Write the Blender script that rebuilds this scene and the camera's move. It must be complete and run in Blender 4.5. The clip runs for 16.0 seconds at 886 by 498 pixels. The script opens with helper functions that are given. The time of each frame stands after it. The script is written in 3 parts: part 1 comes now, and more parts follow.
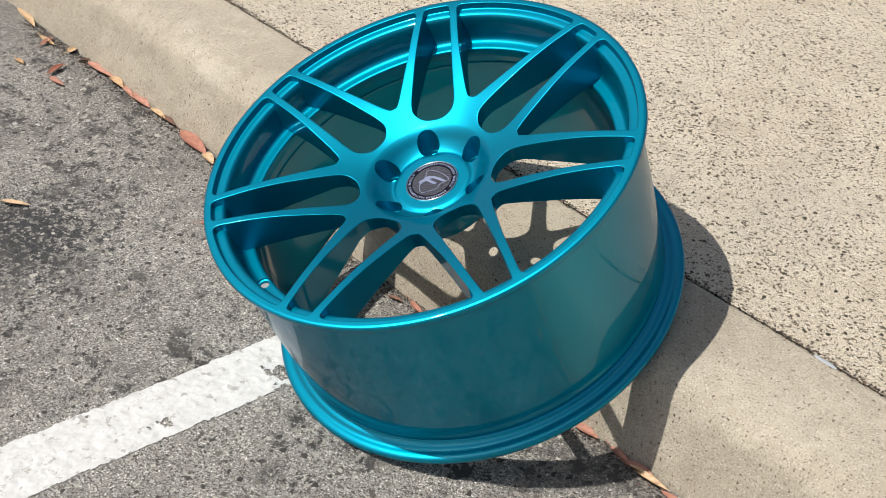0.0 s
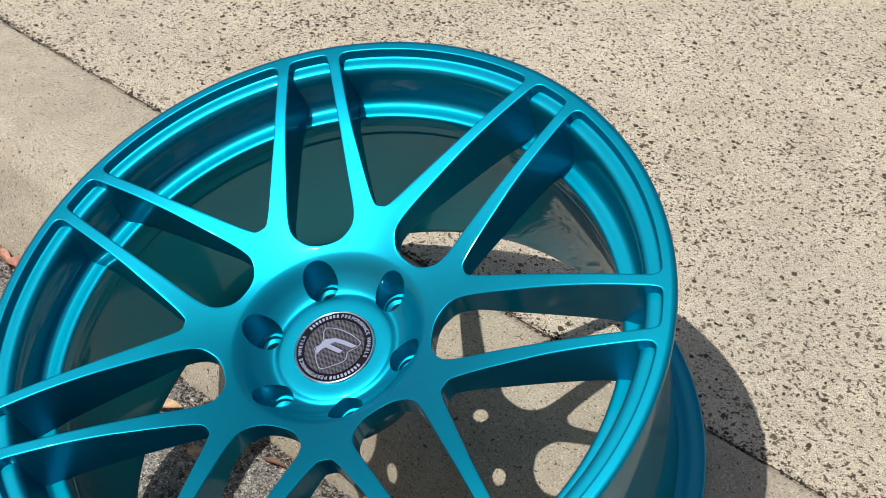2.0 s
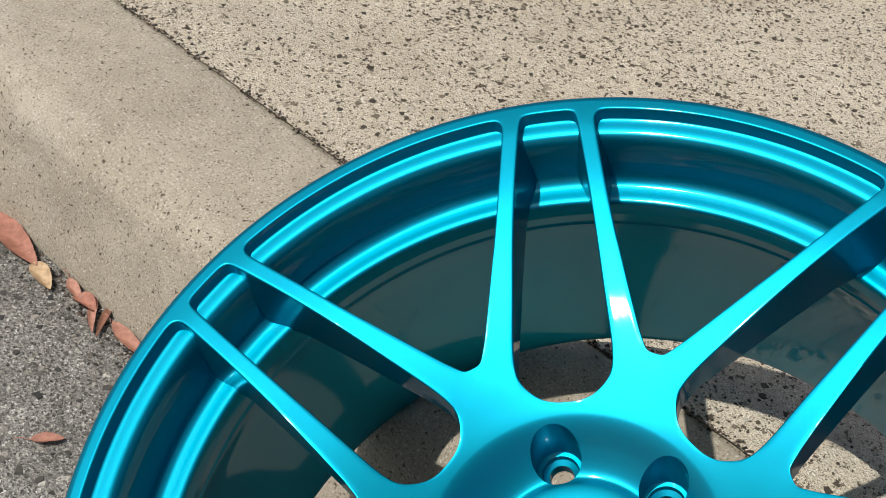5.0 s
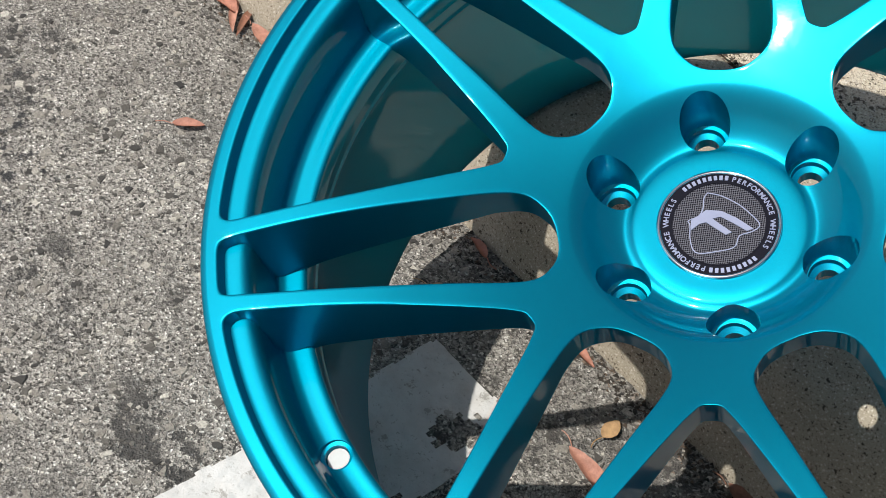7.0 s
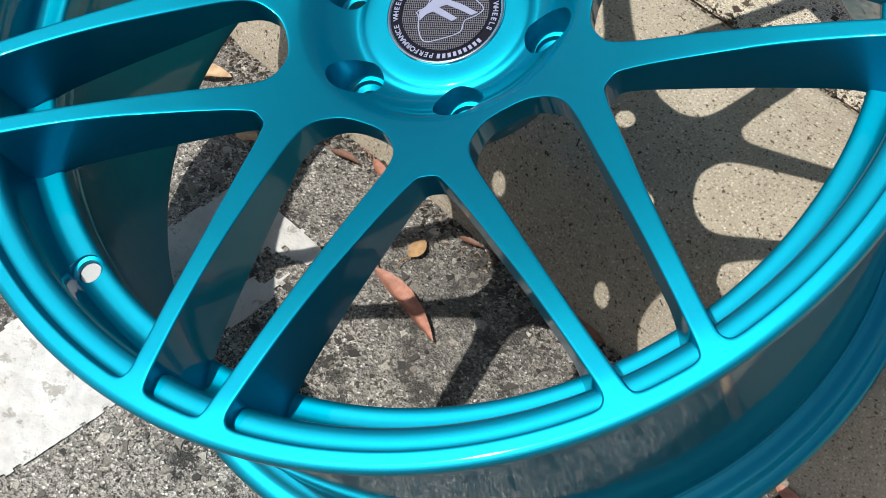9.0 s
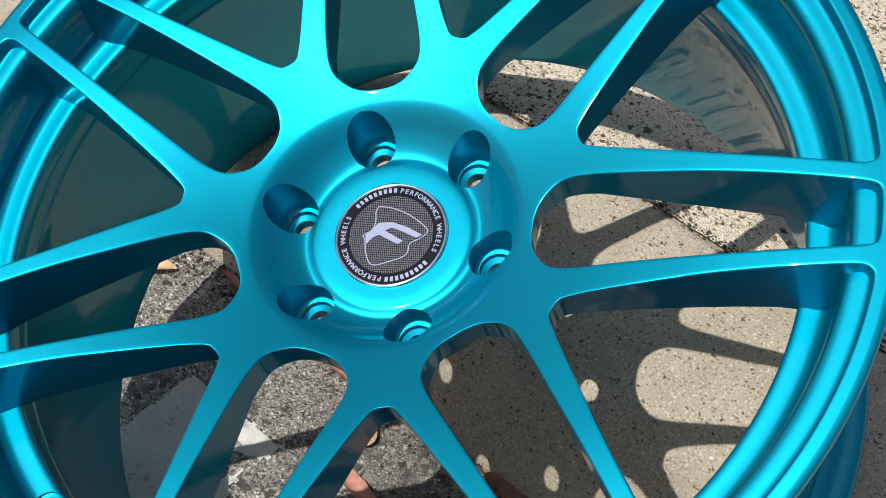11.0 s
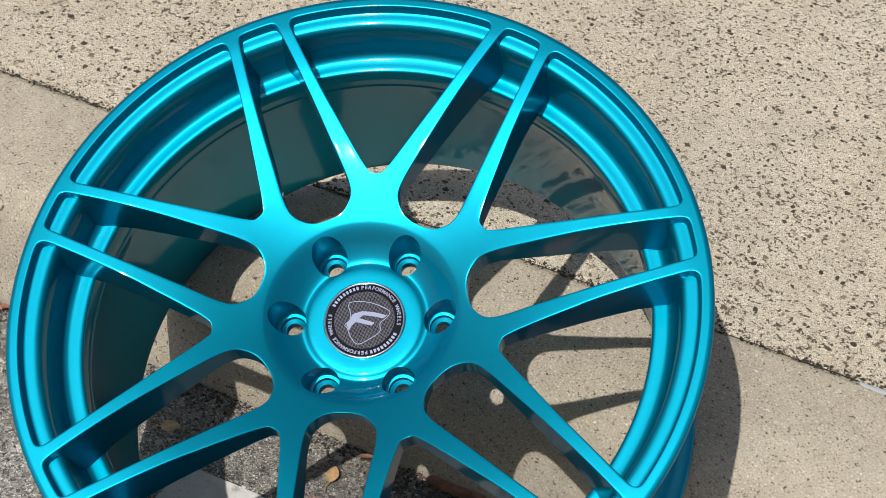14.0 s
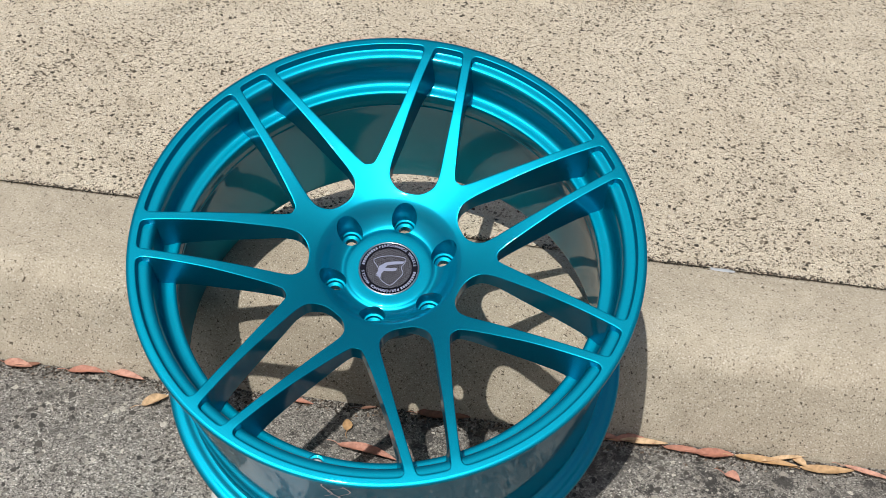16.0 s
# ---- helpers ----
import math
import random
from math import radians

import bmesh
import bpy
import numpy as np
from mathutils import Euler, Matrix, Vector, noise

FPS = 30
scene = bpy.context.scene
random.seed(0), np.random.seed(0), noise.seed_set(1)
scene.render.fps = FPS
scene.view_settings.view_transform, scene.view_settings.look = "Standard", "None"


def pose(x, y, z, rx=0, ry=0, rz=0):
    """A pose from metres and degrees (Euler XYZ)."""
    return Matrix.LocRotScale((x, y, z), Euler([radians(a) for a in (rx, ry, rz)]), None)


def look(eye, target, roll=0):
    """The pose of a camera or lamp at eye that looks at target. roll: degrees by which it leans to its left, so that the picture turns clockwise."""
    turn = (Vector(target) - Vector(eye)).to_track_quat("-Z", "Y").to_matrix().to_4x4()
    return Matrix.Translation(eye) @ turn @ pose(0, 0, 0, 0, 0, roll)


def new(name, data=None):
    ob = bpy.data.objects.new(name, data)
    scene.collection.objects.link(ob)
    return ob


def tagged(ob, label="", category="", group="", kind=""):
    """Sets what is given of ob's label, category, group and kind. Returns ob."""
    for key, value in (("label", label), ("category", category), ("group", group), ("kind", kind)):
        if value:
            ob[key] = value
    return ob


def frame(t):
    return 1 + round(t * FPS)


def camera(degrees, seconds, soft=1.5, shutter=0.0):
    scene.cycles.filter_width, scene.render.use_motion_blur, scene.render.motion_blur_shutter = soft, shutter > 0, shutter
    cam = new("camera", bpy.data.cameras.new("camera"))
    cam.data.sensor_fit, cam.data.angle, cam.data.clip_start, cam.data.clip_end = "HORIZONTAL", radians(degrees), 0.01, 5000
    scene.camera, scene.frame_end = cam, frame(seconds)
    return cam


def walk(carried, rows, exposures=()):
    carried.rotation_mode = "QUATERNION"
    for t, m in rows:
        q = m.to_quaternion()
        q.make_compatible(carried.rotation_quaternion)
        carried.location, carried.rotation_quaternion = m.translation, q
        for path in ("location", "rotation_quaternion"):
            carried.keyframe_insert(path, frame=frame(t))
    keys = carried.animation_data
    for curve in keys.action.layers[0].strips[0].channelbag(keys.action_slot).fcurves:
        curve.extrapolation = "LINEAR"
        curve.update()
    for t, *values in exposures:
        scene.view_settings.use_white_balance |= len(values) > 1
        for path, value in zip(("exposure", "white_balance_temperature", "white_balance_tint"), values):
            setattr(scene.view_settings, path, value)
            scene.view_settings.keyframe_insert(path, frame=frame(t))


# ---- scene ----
cam = camera(36.41, 16.0, soft=0.5)
PATH = [
    (0.0, 1.0521, -1.0016, 1.1190, 56.294, -2.257, 49.651),
    (0.5, 0.9278, -0.8998, 1.1008, 55.325, -2.315, 47.611),
    (1.0, 0.8034, -0.8146, 1.0663, 54.146, -2.596, 45.185),
    (1.5, 0.6518, -0.7399, 1.0351, 53.117, -2.963, 42.640),
    (2.0, 0.5426, -0.6552, 0.9986, 52.130, -3.325, 40.224),
    (2.5, 0.4608, -0.5542, 0.9752, 51.292, -3.720, 38.426),
    (3.0, 0.3838, -0.4872, 0.9292, 50.658, -4.137, 37.366),
    (3.2, 0.3466, -0.4677, 0.9210, 50.471, -4.491, 37.235),
    (5.3, 0.1949, -0.4969, 0.8606, 48.216, -6.733, 45.564),
    (5.5, 0.1915, -0.5103, 0.8578, 47.246, -6.843, 46.346),
    (6.0, 0.1959, -0.5391, 0.8347, 45.498, -7.462, 48.541),
    (6.5, 0.2151, -0.5436, 0.8107, 43.277, -7.255, 49.791),
    (7.0, 0.2403, -0.5556, 0.7999, 41.158, -6.832, 50.202),
    (7.5, 0.2684, -0.5641, 0.7928, 39.287, -6.102, 49.710),
    (8.0, 0.2995, -0.5583, 0.7866, 37.852, -5.441, 48.360),
    (8.5, 0.3370, -0.5384, 0.7781, 37.435, -4.909, 46.722),
    (9.0, 0.3653, -0.5071, 0.7859, 38.034, -4.515, 44.828),
    (9.5, 0.3809, -0.4777, 0.7999, 39.368, -4.495, 43.658),
    (9.7, 0.3839, -0.4704, 0.8097, 39.928, -4.547, 43.348),
    (11.8, 0.2734, -0.5081, 0.8722, 43.139, -5.345, 39.433),
    (12.0, 0.2602, -0.5117, 0.8848, 43.010, -5.583, 38.768),
    (12.5, 0.2474, -0.5297, 0.9308, 43.059, -6.116, 36.160),
    (13.0, 0.2668, -0.5808, 0.9877, 43.512, -6.140, 32.756),
    (13.5, 0.2781, -0.6680, 1.0389, 44.322, -5.761, 28.284),
    (14.0, 0.2797, -0.7546, 1.0844, 45.416, -5.144, 23.152),
    (14.5, 0.2524, -0.8319, 1.1266, 46.779, -5.062, 17.499),
    (15.0, 0.1644, -0.9573, 1.1542, 48.637, -5.016, 12.421),
    (15.5, 0.1130, -1.0765, 1.1733, 50.672, -5.048, 8.433),
    (16.0, 0.0855, -1.2259, 1.1853, 52.771, -4.959, 5.110),
]
EXPOSURES = [(0, 0.1), (2.0, -0.02), (2.5, -0.14), (3.0, -0.2), (5.5, -0.28), (6.0, -0.18), (7.0, 0.04), (8.0, 0.04), (8.5, 0.06), (9.0, 0.18), (10.5, 0.16), (12.0, 0.05), (12.5, -0.05), (13.0, -0.12), (13.5, -0.16), (14.5, -0.13), (16.0, -0.06)]
walk(cam, [(row[0], pose(*row[1:])) for row in PATH], EXPOSURES)

# ---- light ----
SUN_AZ, SUN_EL = radians(250), radians(60)
world = bpy.data.worlds.new("daylight")
scene.world = world
world.use_nodes = True
wn = world.node_tree.nodes
sky = wn.new("ShaderNodeTexSky")
sky.sky_type, sky.sun_disc = "NISHITA", False
sky.sun_elevation, sky.sun_rotation = SUN_EL, radians(200)
sky.dust_density, sky.ozone_density = 3.0, 0.6
hazy = wn.new("ShaderNodeHueSaturation")
hazy.inputs["Saturation"].default_value = 0.85
world.node_tree.links.new(sky.outputs[0], hazy.inputs["Color"])
world.node_tree.links.new(hazy.outputs[0], wn["Background"].inputs[0])
wn["Background"].inputs[1].default_value = 0.075
sun_data = bpy.data.lights.new("sun", "SUN")
sun_data.energy, sun_data.angle, sun_data.color = 3.9, radians(0.53), (1.0, 0.955, 0.88)
sun = new("sun", sun_data)
toward = Vector((math.cos(SUN_EL) * math.cos(SUN_AZ), math.cos(SUN_EL) * math.sin(SUN_AZ), math.sin(SUN_EL)))
sun.matrix_world = look(toward * 20, (0, 0, 0))


# ---- materials ----
class Nodes:
    """A short way to write node materials."""

    def __init__(self, name):
        self.mat = bpy.data.materials.new(name)
        self.mat.use_nodes = True
        self.tree = self.mat.node_tree
        self.bsdf = self.tree.nodes["Principled BSDF"]
        self.co = self.node("ShaderNodeNewGeometry").outputs["Position"]

    def node(self, kind, **values):
        n = self.tree.nodes.new(kind)
        for key, value in values.items():
            if key in n.inputs:
                self.put(n.inputs[key], value)
        return n

    def put(self, socket, value):
        if isinstance(value, bpy.types.NodeSocket):
            self.tree.links.new(value, socket)
        else:
            socket.default_value = value

    def set(self, **values):
        for key, value in values.items():
            self.put(self.bsdf.inputs[key.replace("_", " ")], value)
        return self

    def noise(self, scale, detail=4.0, rough=0.6, co=None):
        return self.node("ShaderNodeTexNoise", Vector=co or self.co, Scale=scale, Detail=detail, Roughness=rough).outputs["Fac"]

    def cells(self, scale, out="Distance", feature="F1", random=1.0, co=None):
        n = self.node("ShaderNodeTexVoronoi", Vector=co or self.co, Scale=scale, Randomness=random)
        n.feature = feature
        return n.outputs[out]

    def ramp(self, fac, stops):
        n = self.node("ShaderNodeValToRGB", Fac=fac)
        e = n.color_ramp.elements
        while len(e) < len(stops):
            e.new(0.5)
        for el, (pos, col) in zip(e, stops):
            el.position, el.color = pos, (*col, 1) if not isinstance(col, float) else (col, col, col, 1)
        return n.outputs["Color"]

    def mix(self, fac, a, b, blend="MIX"):
        n = self.tree.nodes.new("ShaderNodeMix")
        n.data_type, n.blend_type = "RGBA", blend
        for key, value in ((0, fac), (6, a), (7, b)):
            if isinstance(value, tuple) and len(value) == 3:
                value = (*value, 1)
            self.put(n.inputs[key], value)
        return n.outputs[2]

    def maths(self, op, a, b=0.0):
        n = self.tree.nodes.new("ShaderNodeMath")
        n.operation = op
        self.put(n.inputs[0], a)
        self.put(n.inputs[1], b)
        return n.outputs[0]

    def bump(self, height, strength, distance):
        n = self.node("ShaderNodeBump", Height=height, Strength=strength, Distance=distance)
        self.put(self.bsdf.inputs["Normal"], n.outputs[0])
        return self


def asphalt_material():
    m = Nodes("weathered asphalt")
    pick = m.node("ShaderNodeSeparateColor", Color=m.cells(620, "Color"))
    col = m.ramp(pick.outputs[0], [(0.0, (0.1, 0.095, 0.086)), (0.15, (0.26, 0.247, 0.226)), (0.6, (0.41, 0.39, 0.355)), (0.88, (0.54, 0.52, 0.475)), (0.94, (0.8, 0.78, 0.72)), (1.0, (0.95, 0.94, 0.9))])
    lump = m.node("ShaderNodeSeparateColor", Color=m.cells(190, "Color"))
    chips = m.ramp(lump.outputs[0], [(0.0, (0.09, 0.086, 0.08)), (0.2, (0.26, 0.247, 0.225)), (0.7, (0.44, 0.415, 0.375)), (1.0, (0.56, 0.515, 0.44))])
    col = m.mix(m.ramp(m.cells(190), [(0.2, 0.6), (0.42, 0.0)]), col, chips)
    pits = m.ramp(m.noise(330, 4, 0.65), [(0.40, 0.97), (0.46, 0.0)])
    col = m.mix(pits, col, (0.05, 0.047, 0.043))
    blotch = m.ramp(m.noise(75, 6, 0.75), [(0.36, 0.75), (0.45, 0.0)])
    col = m.mix(blotch, col, (0.09, 0.085, 0.08))
    col = m.mix(m.ramp(m.noise(7, 6, 0.65), [(0.5, 0.0), (0.68, 0.35)]), col, (0.17, 0.162, 0.15))
    gaps = m.ramp(m.maths("ADD", m.cells(170, "Distance", "DISTANCE_TO_EDGE"), m.maths("MULTIPLY", m.noise(60, 4, 0.6), 0.12)), [(0.05, 0.85), (0.1, 0.0)])
    col = m.mix(gaps, col, (0.06, 0.056, 0.052))
    tar = m.ramp(m.noise(21, 11, 0.82), [(0.53, 0.0), (0.548, 0.9)])
    col = m.mix(m.maths("MULTIPLY", tar, m.ramp(m.noise(3.1, 3), [(0.46, 0.0), (0.52, 1.0)])), col, (0.03, 0.03, 0.031))
    spill = m.node("ShaderNodeVectorMath", **{"Vector": m.co})
    spill.operation = "DISTANCE"
    spill.inputs[1].default_value = (-0.6, -0.37, 0)
    near = m.ramp(spill.outputs["Value"], [(0.04, 0.15), (0.2, 0.0)])
    skin = m.ramp(m.maths("ADD", m.noise(60, 9, 0.78), near), [(0.585, 0.0), (0.61, 0.92)])
    col = m.mix(m.maths("MULTIPLY", skin, m.ramp(near, [(0.0, 0.0), (0.02, 1.0)])), col, (0.035, 0.037, 0.041))
    pale = m.ramp(m.noise(31, 5, 0.7), [(0.62, 0.0), (0.75, 0.5)])
    col = m.mix(pale, col, (0.45, 0.42, 0.36))
    stain = m.ramp(m.noise(5.3, 7, 0.72), [(0.5, 0.0), (0.6, 0.45)])
    col = m.mix(stain, col, (0.13, 0.124, 0.116))
    at = m.node("ShaderNodeSeparateXYZ", Vector=m.co).outputs["Y"]
    gutter = m.ramp(m.maths("ADD", m.maths("ADD", at, 0.38), m.maths("MULTIPLY", m.noise(9, 7, 0.72), 0.3)), [(0.38, 0.0), (0.5, 0.42)])
    grime = m.ramp(m.noise(140, 5, 0.75), [(0.44, 1.0), (0.6, 0.25)])
    col = m.mix(m.maths("MULTIPLY", gutter, grime), col, (0.075, 0.071, 0.067))
    m.set(Base_Color=col, Roughness=0.88, Specular_IOR_Level=0.35)
    h = m.mix(0.55, m.cells(620), m.noise(330, 5, 0.7))
    return m.bump(h, 1.0, 0.0028).mat


def concrete_material():
    m = Nodes("smooth kerb concrete")
    col = m.ramp(m.noise(5, 5), [(0.3, (0.42, 0.37, 0.29)), (0.7, (0.54, 0.485, 0.385))])
    col = m.mix(m.ramp(m.noise(33, 6, 0.7), [(0.42, 0.4), (0.6, 0.0)]), col, (0.34, 0.295, 0.23))
    specks = m.noise(520, 3, 0.6)
    dark = m.ramp(specks, [(0.36, 0.95), (0.4, 0.0)])
    pale = m.ramp(specks, [(0.6, 0.0), (0.64, 0.85)])
    flecks = m.ramp(m.noise(230, 3, 0.55), [(0.335, 0.95), (0.355, 0.0)])
    col = m.mix(dark, col, (0.16, 0.13, 0.1))
    col = m.mix(pale, col, (0.76, 0.72, 0.64))
    col = m.mix(flecks, col, (0.07, 0.055, 0.04))
    worn = m.ramp(m.noise(11, 6, 0.75), [(0.55, 0.0), (0.72, 0.5)])
    col = m.mix(m.maths("MULTIPLY", worn, m.ramp(m.noise(420, 3), [(0.42, 0.0), (0.55, 1.0)])), col, (0.68, 0.64, 0.56))
    col = m.mix(m.ramp(m.noise(900, 3, 0.6), [(0.32, 0.4), (0.55, 0.0)]), col, (0.26, 0.22, 0.17))
    m.set(Base_Color=col, Roughness=0.9, Specular_IOR_Level=0.25)
    return m.bump(m.noise(420, 5, 0.75), 0.8, 0.0012).mat


def aggregate_material():
    m = Nodes("exposed aggregate concrete")
    col = m.ramp(m.noise(4, 5), [(0.3, (0.62, 0.54, 0.415)), (0.7, (0.77, 0.69, 0.55))])
    pick = m.node("ShaderNodeSeparateColor", Color=m.cells(520, "Color"))
    grain = m.ramp(pick.outputs[0], [(0.0, (0.1, 0.083, 0.06)), (0.09, (0.22, 0.185, 0.135)), (0.16, (0.46, 0.395, 0.3)), (0.7, (0.66, 0.59, 0.465)), (0.86, (0.86, 0.8, 0.69)), (1.0, (0.95, 0.92, 0.85))])
    col = m.mix(m.ramp(m.cells(520), [(0.3, 0.9), (0.55, 0.1)]), col, grain)
    salt = m.noise(1100, 3, 0.6)
    col = m.mix(m.ramp(salt, [(0.38, 0.9), (0.46, 0.0)]), col, (0.2, 0.16, 0.115))
    col = m.mix(m.ramp(salt, [(0.58, 0.0), (0.66, 0.7)]), col, (0.93, 0.89, 0.8))
    lots = m.maths("MULTIPLY", m.noise(6, 4, 0.6), 0.2)
    # Shade in the pits is put into the colour, over the same bump hollows.
    pits = m.ramp(m.maths("ADD", m.noise(230, 3, 0.55), lots), [(0.482, 0.95), (0.505, 0.0)])
    col = m.mix(pits, col, (0.1, 0.08, 0.058))
    col = m.mix(m.ramp(m.noise(13, 6, 0.7), [(0.5, 0.0), (0.75, 0.4)]), col, (0.36, 0.3, 0.22))
    patch = m.ramp(m.noise(2.3, 5, 0.6), [(0.56, 0.0), (0.72, 0.3)])
    col = m.mix(patch, col, (0.33, 0.3, 0.255))
    m.set(Base_Color=col, Roughness=0.93, Specular_IOR_Level=0.2)
    h = m.mix(0.5, m.cells(520), m.noise(260, 5, 0.7))
    return m.bump(m.mix(pits, h, (0.0, 0.0, 0.0)), 1.0, 0.0026).mat


def chip_material(name, stops):
    m = Nodes(name)
    rnd = m.node("ShaderNodeNewGeometry").outputs["Random Per Island"]
    col = m.mix(m.ramp(m.noise(700, 4), [(0.35, 0.5), (0.6, 0.0)]), m.ramp(rnd, stops), (0.05, 0.045, 0.04))
    m.set(Base_Color=col, Roughness=0.75, Specular_IOR_Level=0.35)
    return m.bump(m.noise(600, 4), 0.5, 0.001).mat


def paint_line_material():
    m = Nodes("worn white road paint")
    col = m.ramp(m.noise(40, 6, 0.7), [(0.3, (0.57, 0.56, 0.54)), (0.6, (0.68, 0.68, 0.67))])
    bare = m.ramp(m.noise(48, 8, 0.75), [(0.585, 0.0), (0.6, 0.85)])
    col = m.mix(bare, col, (0.36, 0.345, 0.32))
    col = m.mix(m.ramp(m.noise(330, 5, 0.7), [(0.33, 0.8), (0.4, 0.0)]), col, (0.4, 0.39, 0.37))
    m.set(Base_Color=col, Roughness=0.7)
    return m.bump(m.mix(0.4, m.noise(330, 5, 0.7), m.noise(90, 3)), 0.6, 0.0022).mat


def candy_material():
    """Candy teal over metal flake, under a hard clear coat that mirrors its surroundings."""
    m = Nodes("teal candy paint under clear coat")
    co = m.node("ShaderNodeTexCoord").outputs["Object"]
    flake = m.noise(2600, 2, 0.5, co)
    haze = m.noise(14, 4, 0.55, co)
    col = m.mix(m.ramp(flake, [(0.3, 0.0), (0.75, 1.0)]), (0.0, 0.27, 0.415), (0.0, 0.375, 0.55))
    dust = m.ramp(m.noise(420, 5, 0.8, co), [(0.72, 0.0), (0.78, 0.2)])
    col = m.mix(dust, col, (0.2, 0.36, 0.4))
    m.set(Base_Color=col, Metallic=0.88, Roughness=m.maths("ADD", m.maths("MULTIPLY", haze, 0.06), 0.4))
    m.set(Specular_IOR_Level=0.1, Specular_Tint=(0.0, 0.03, 0.045, 1), Coat_Weight=0.65, Coat_IOR=1.45, Coat_Roughness=m.maths("MULTIPLY", m.ramp(m.noise(30, 5, 0.7, co), [(0.4, 0.6), (0.7, 1.0)]), 0.07))
    peel = m.node("ShaderNodeBump", Height=m.noise(230, 2, 0.5, co), Strength=0.03, Distance=0.0004)
    m.put(m.bsdf.inputs["Coat Normal"], peel.outputs[0])
    return m.mat


def plain(name, col, rough=0.5, metal=0.0, coat=0.0):
    m = Nodes(name)
    vary = m.noise(300, 3)
    m.set(Base_Color=m.mix(vary, tuple(c * 0.85 for c in col), col), Roughness=rough, Metallic=metal, Coat_Weight=coat)
    return m.mat


def leaf_material(name, dark, pale):
    m = Nodes(name)
    rnd = m.node("ShaderNodeObjectInfo").outputs["Random"]
    co = m.node("ShaderNodeTexCoord").outputs["Object"]
    col = m.mix(rnd, dark, pale)
    col = m.mix(m.ramp(m.noise(120, 5, 0.7, co), [(0.4, 0.0), (0.7, 0.7)]), col, tuple(c * 0.45 for c in dark))
    m.set(Base_Color=col, Roughness=0.6, Specular_IOR_Level=0.4)
    return m.bump(m.noise(400, 4, 0.6, co), 0.4, 0.0006).mat


def carbon_material():
    m = Nodes("black carbon weave")
    co = m.node("ShaderNodeTexCoord").outputs["Object"]
    chk = m.node("ShaderNodeTexChecker", Vector=co, Scale=1250.0).outputs["Fac"]
    m.set(Base_Color=m.mix(chk, (0.006, 0.006, 0.012), (0.12, 0.12, 0.14)), Roughness=0.15, Coat_Weight=0.0, Coat_Roughness=0.03)
    return m.mat


ASPHALT, CONCRETE, AGGREGATE, LINE = asphalt_material(), concrete_material(), aggregate_material(), paint_line_material()
TEAL = candy_material()
BARE = plain("bare turned aluminium", (0.42, 0.45, 0.46), 0.45, 0.5)
BLACK = plain("black gloss enamel", (0.006, 0.006, 0.012), 0.12, 0, 0.0)
SILVER = plain("brushed silver", (0.31, 0.34, 0.49), 0.4, 0.35)
CHROME = plain("polished bezel", (0.7, 0.72, 0.75), 0.15, 1)
CARBON = carbon_material()
LEAF_RED = leaf_material("dry eucalyptus leaf, rust red", (0.42, 0.17, 0.115), (0.6, 0.34, 0.26))
LEAF_TAN = leaf_material("dry eucalyptus leaf, tan", (0.5, 0.3, 0.14), (0.68, 0.5, 0.32))
LEAF_DARK = leaf_material("dry eucalyptus leaf, dark", (0.12, 0.07, 0.05), (0.3, 0.14, 0.09))


# ---- mesh helpers ----
def mesh_of(name, verts, faces, material, smooth=True):
    me = bpy.data.meshes.new(name)
    me.from_pydata([tuple(v) for v in verts], [], faces)
    me.materials.append(material)
    if smooth:
        me.polygons.foreach_set("use_smooth", [True] * len(me.polygons))
    me.update()
    return me


def part(name, me, parent, label=""):
    ob = new(name, me)
    ob.parent = parent
    return tagged(ob, label) if label else ob


def grid_mesh(name, xs, ys, height, material):
    """A sheet over the lines xs and ys, at height(x, y)."""
    X, Y = np.meshgrid(xs, ys)
    co = np.stack([X, Y, height(X, Y)], -1).reshape(-1, 3)
    a = (np.arange(len(ys) - 1)[:, None] * len(xs) + np.arange(len(xs) - 1)[None]).ravel()
    quads = np.stack([a, a + 1, a + 1 + len(xs), a + len(xs)], 1)
    me = bpy.data.meshes.new(name)
    me.vertices.add(len(co))
    me.vertices.foreach_set("co", co.ravel())
    me.loops.add(quads.size)
    me.loops.foreach_set("vertex_index", quads.ravel())
    me.polygons.add(len(quads))
    me.polygons.foreach_set("loop_start", np.arange(0, quads.size, 4))
    me.polygons.foreach_set("use_smooth", np.ones(len(quads), bool))
    me.materials.append(material)
    me.update(calc_edges=True)
    me.validate()
    return me


def lathe(profile, steps, closed=False):
    """Verts and quads of a profile of (r, z), turned about z."""
    n = len(profile)
    verts = [(r * math.cos(2 * math.pi * k / steps), r * math.sin(2 * math.pi * k / steps), z) for k in range(steps) for r, z in profile]
    faces = []
    for k in range(steps):
        for i in range(n if closed else n - 1):
            j = (i + 1) % n
            a, b = k * n, (k + 1) % steps * n
            faces.append((a + i, b + i, b + j, a + j))
    return verts, faces


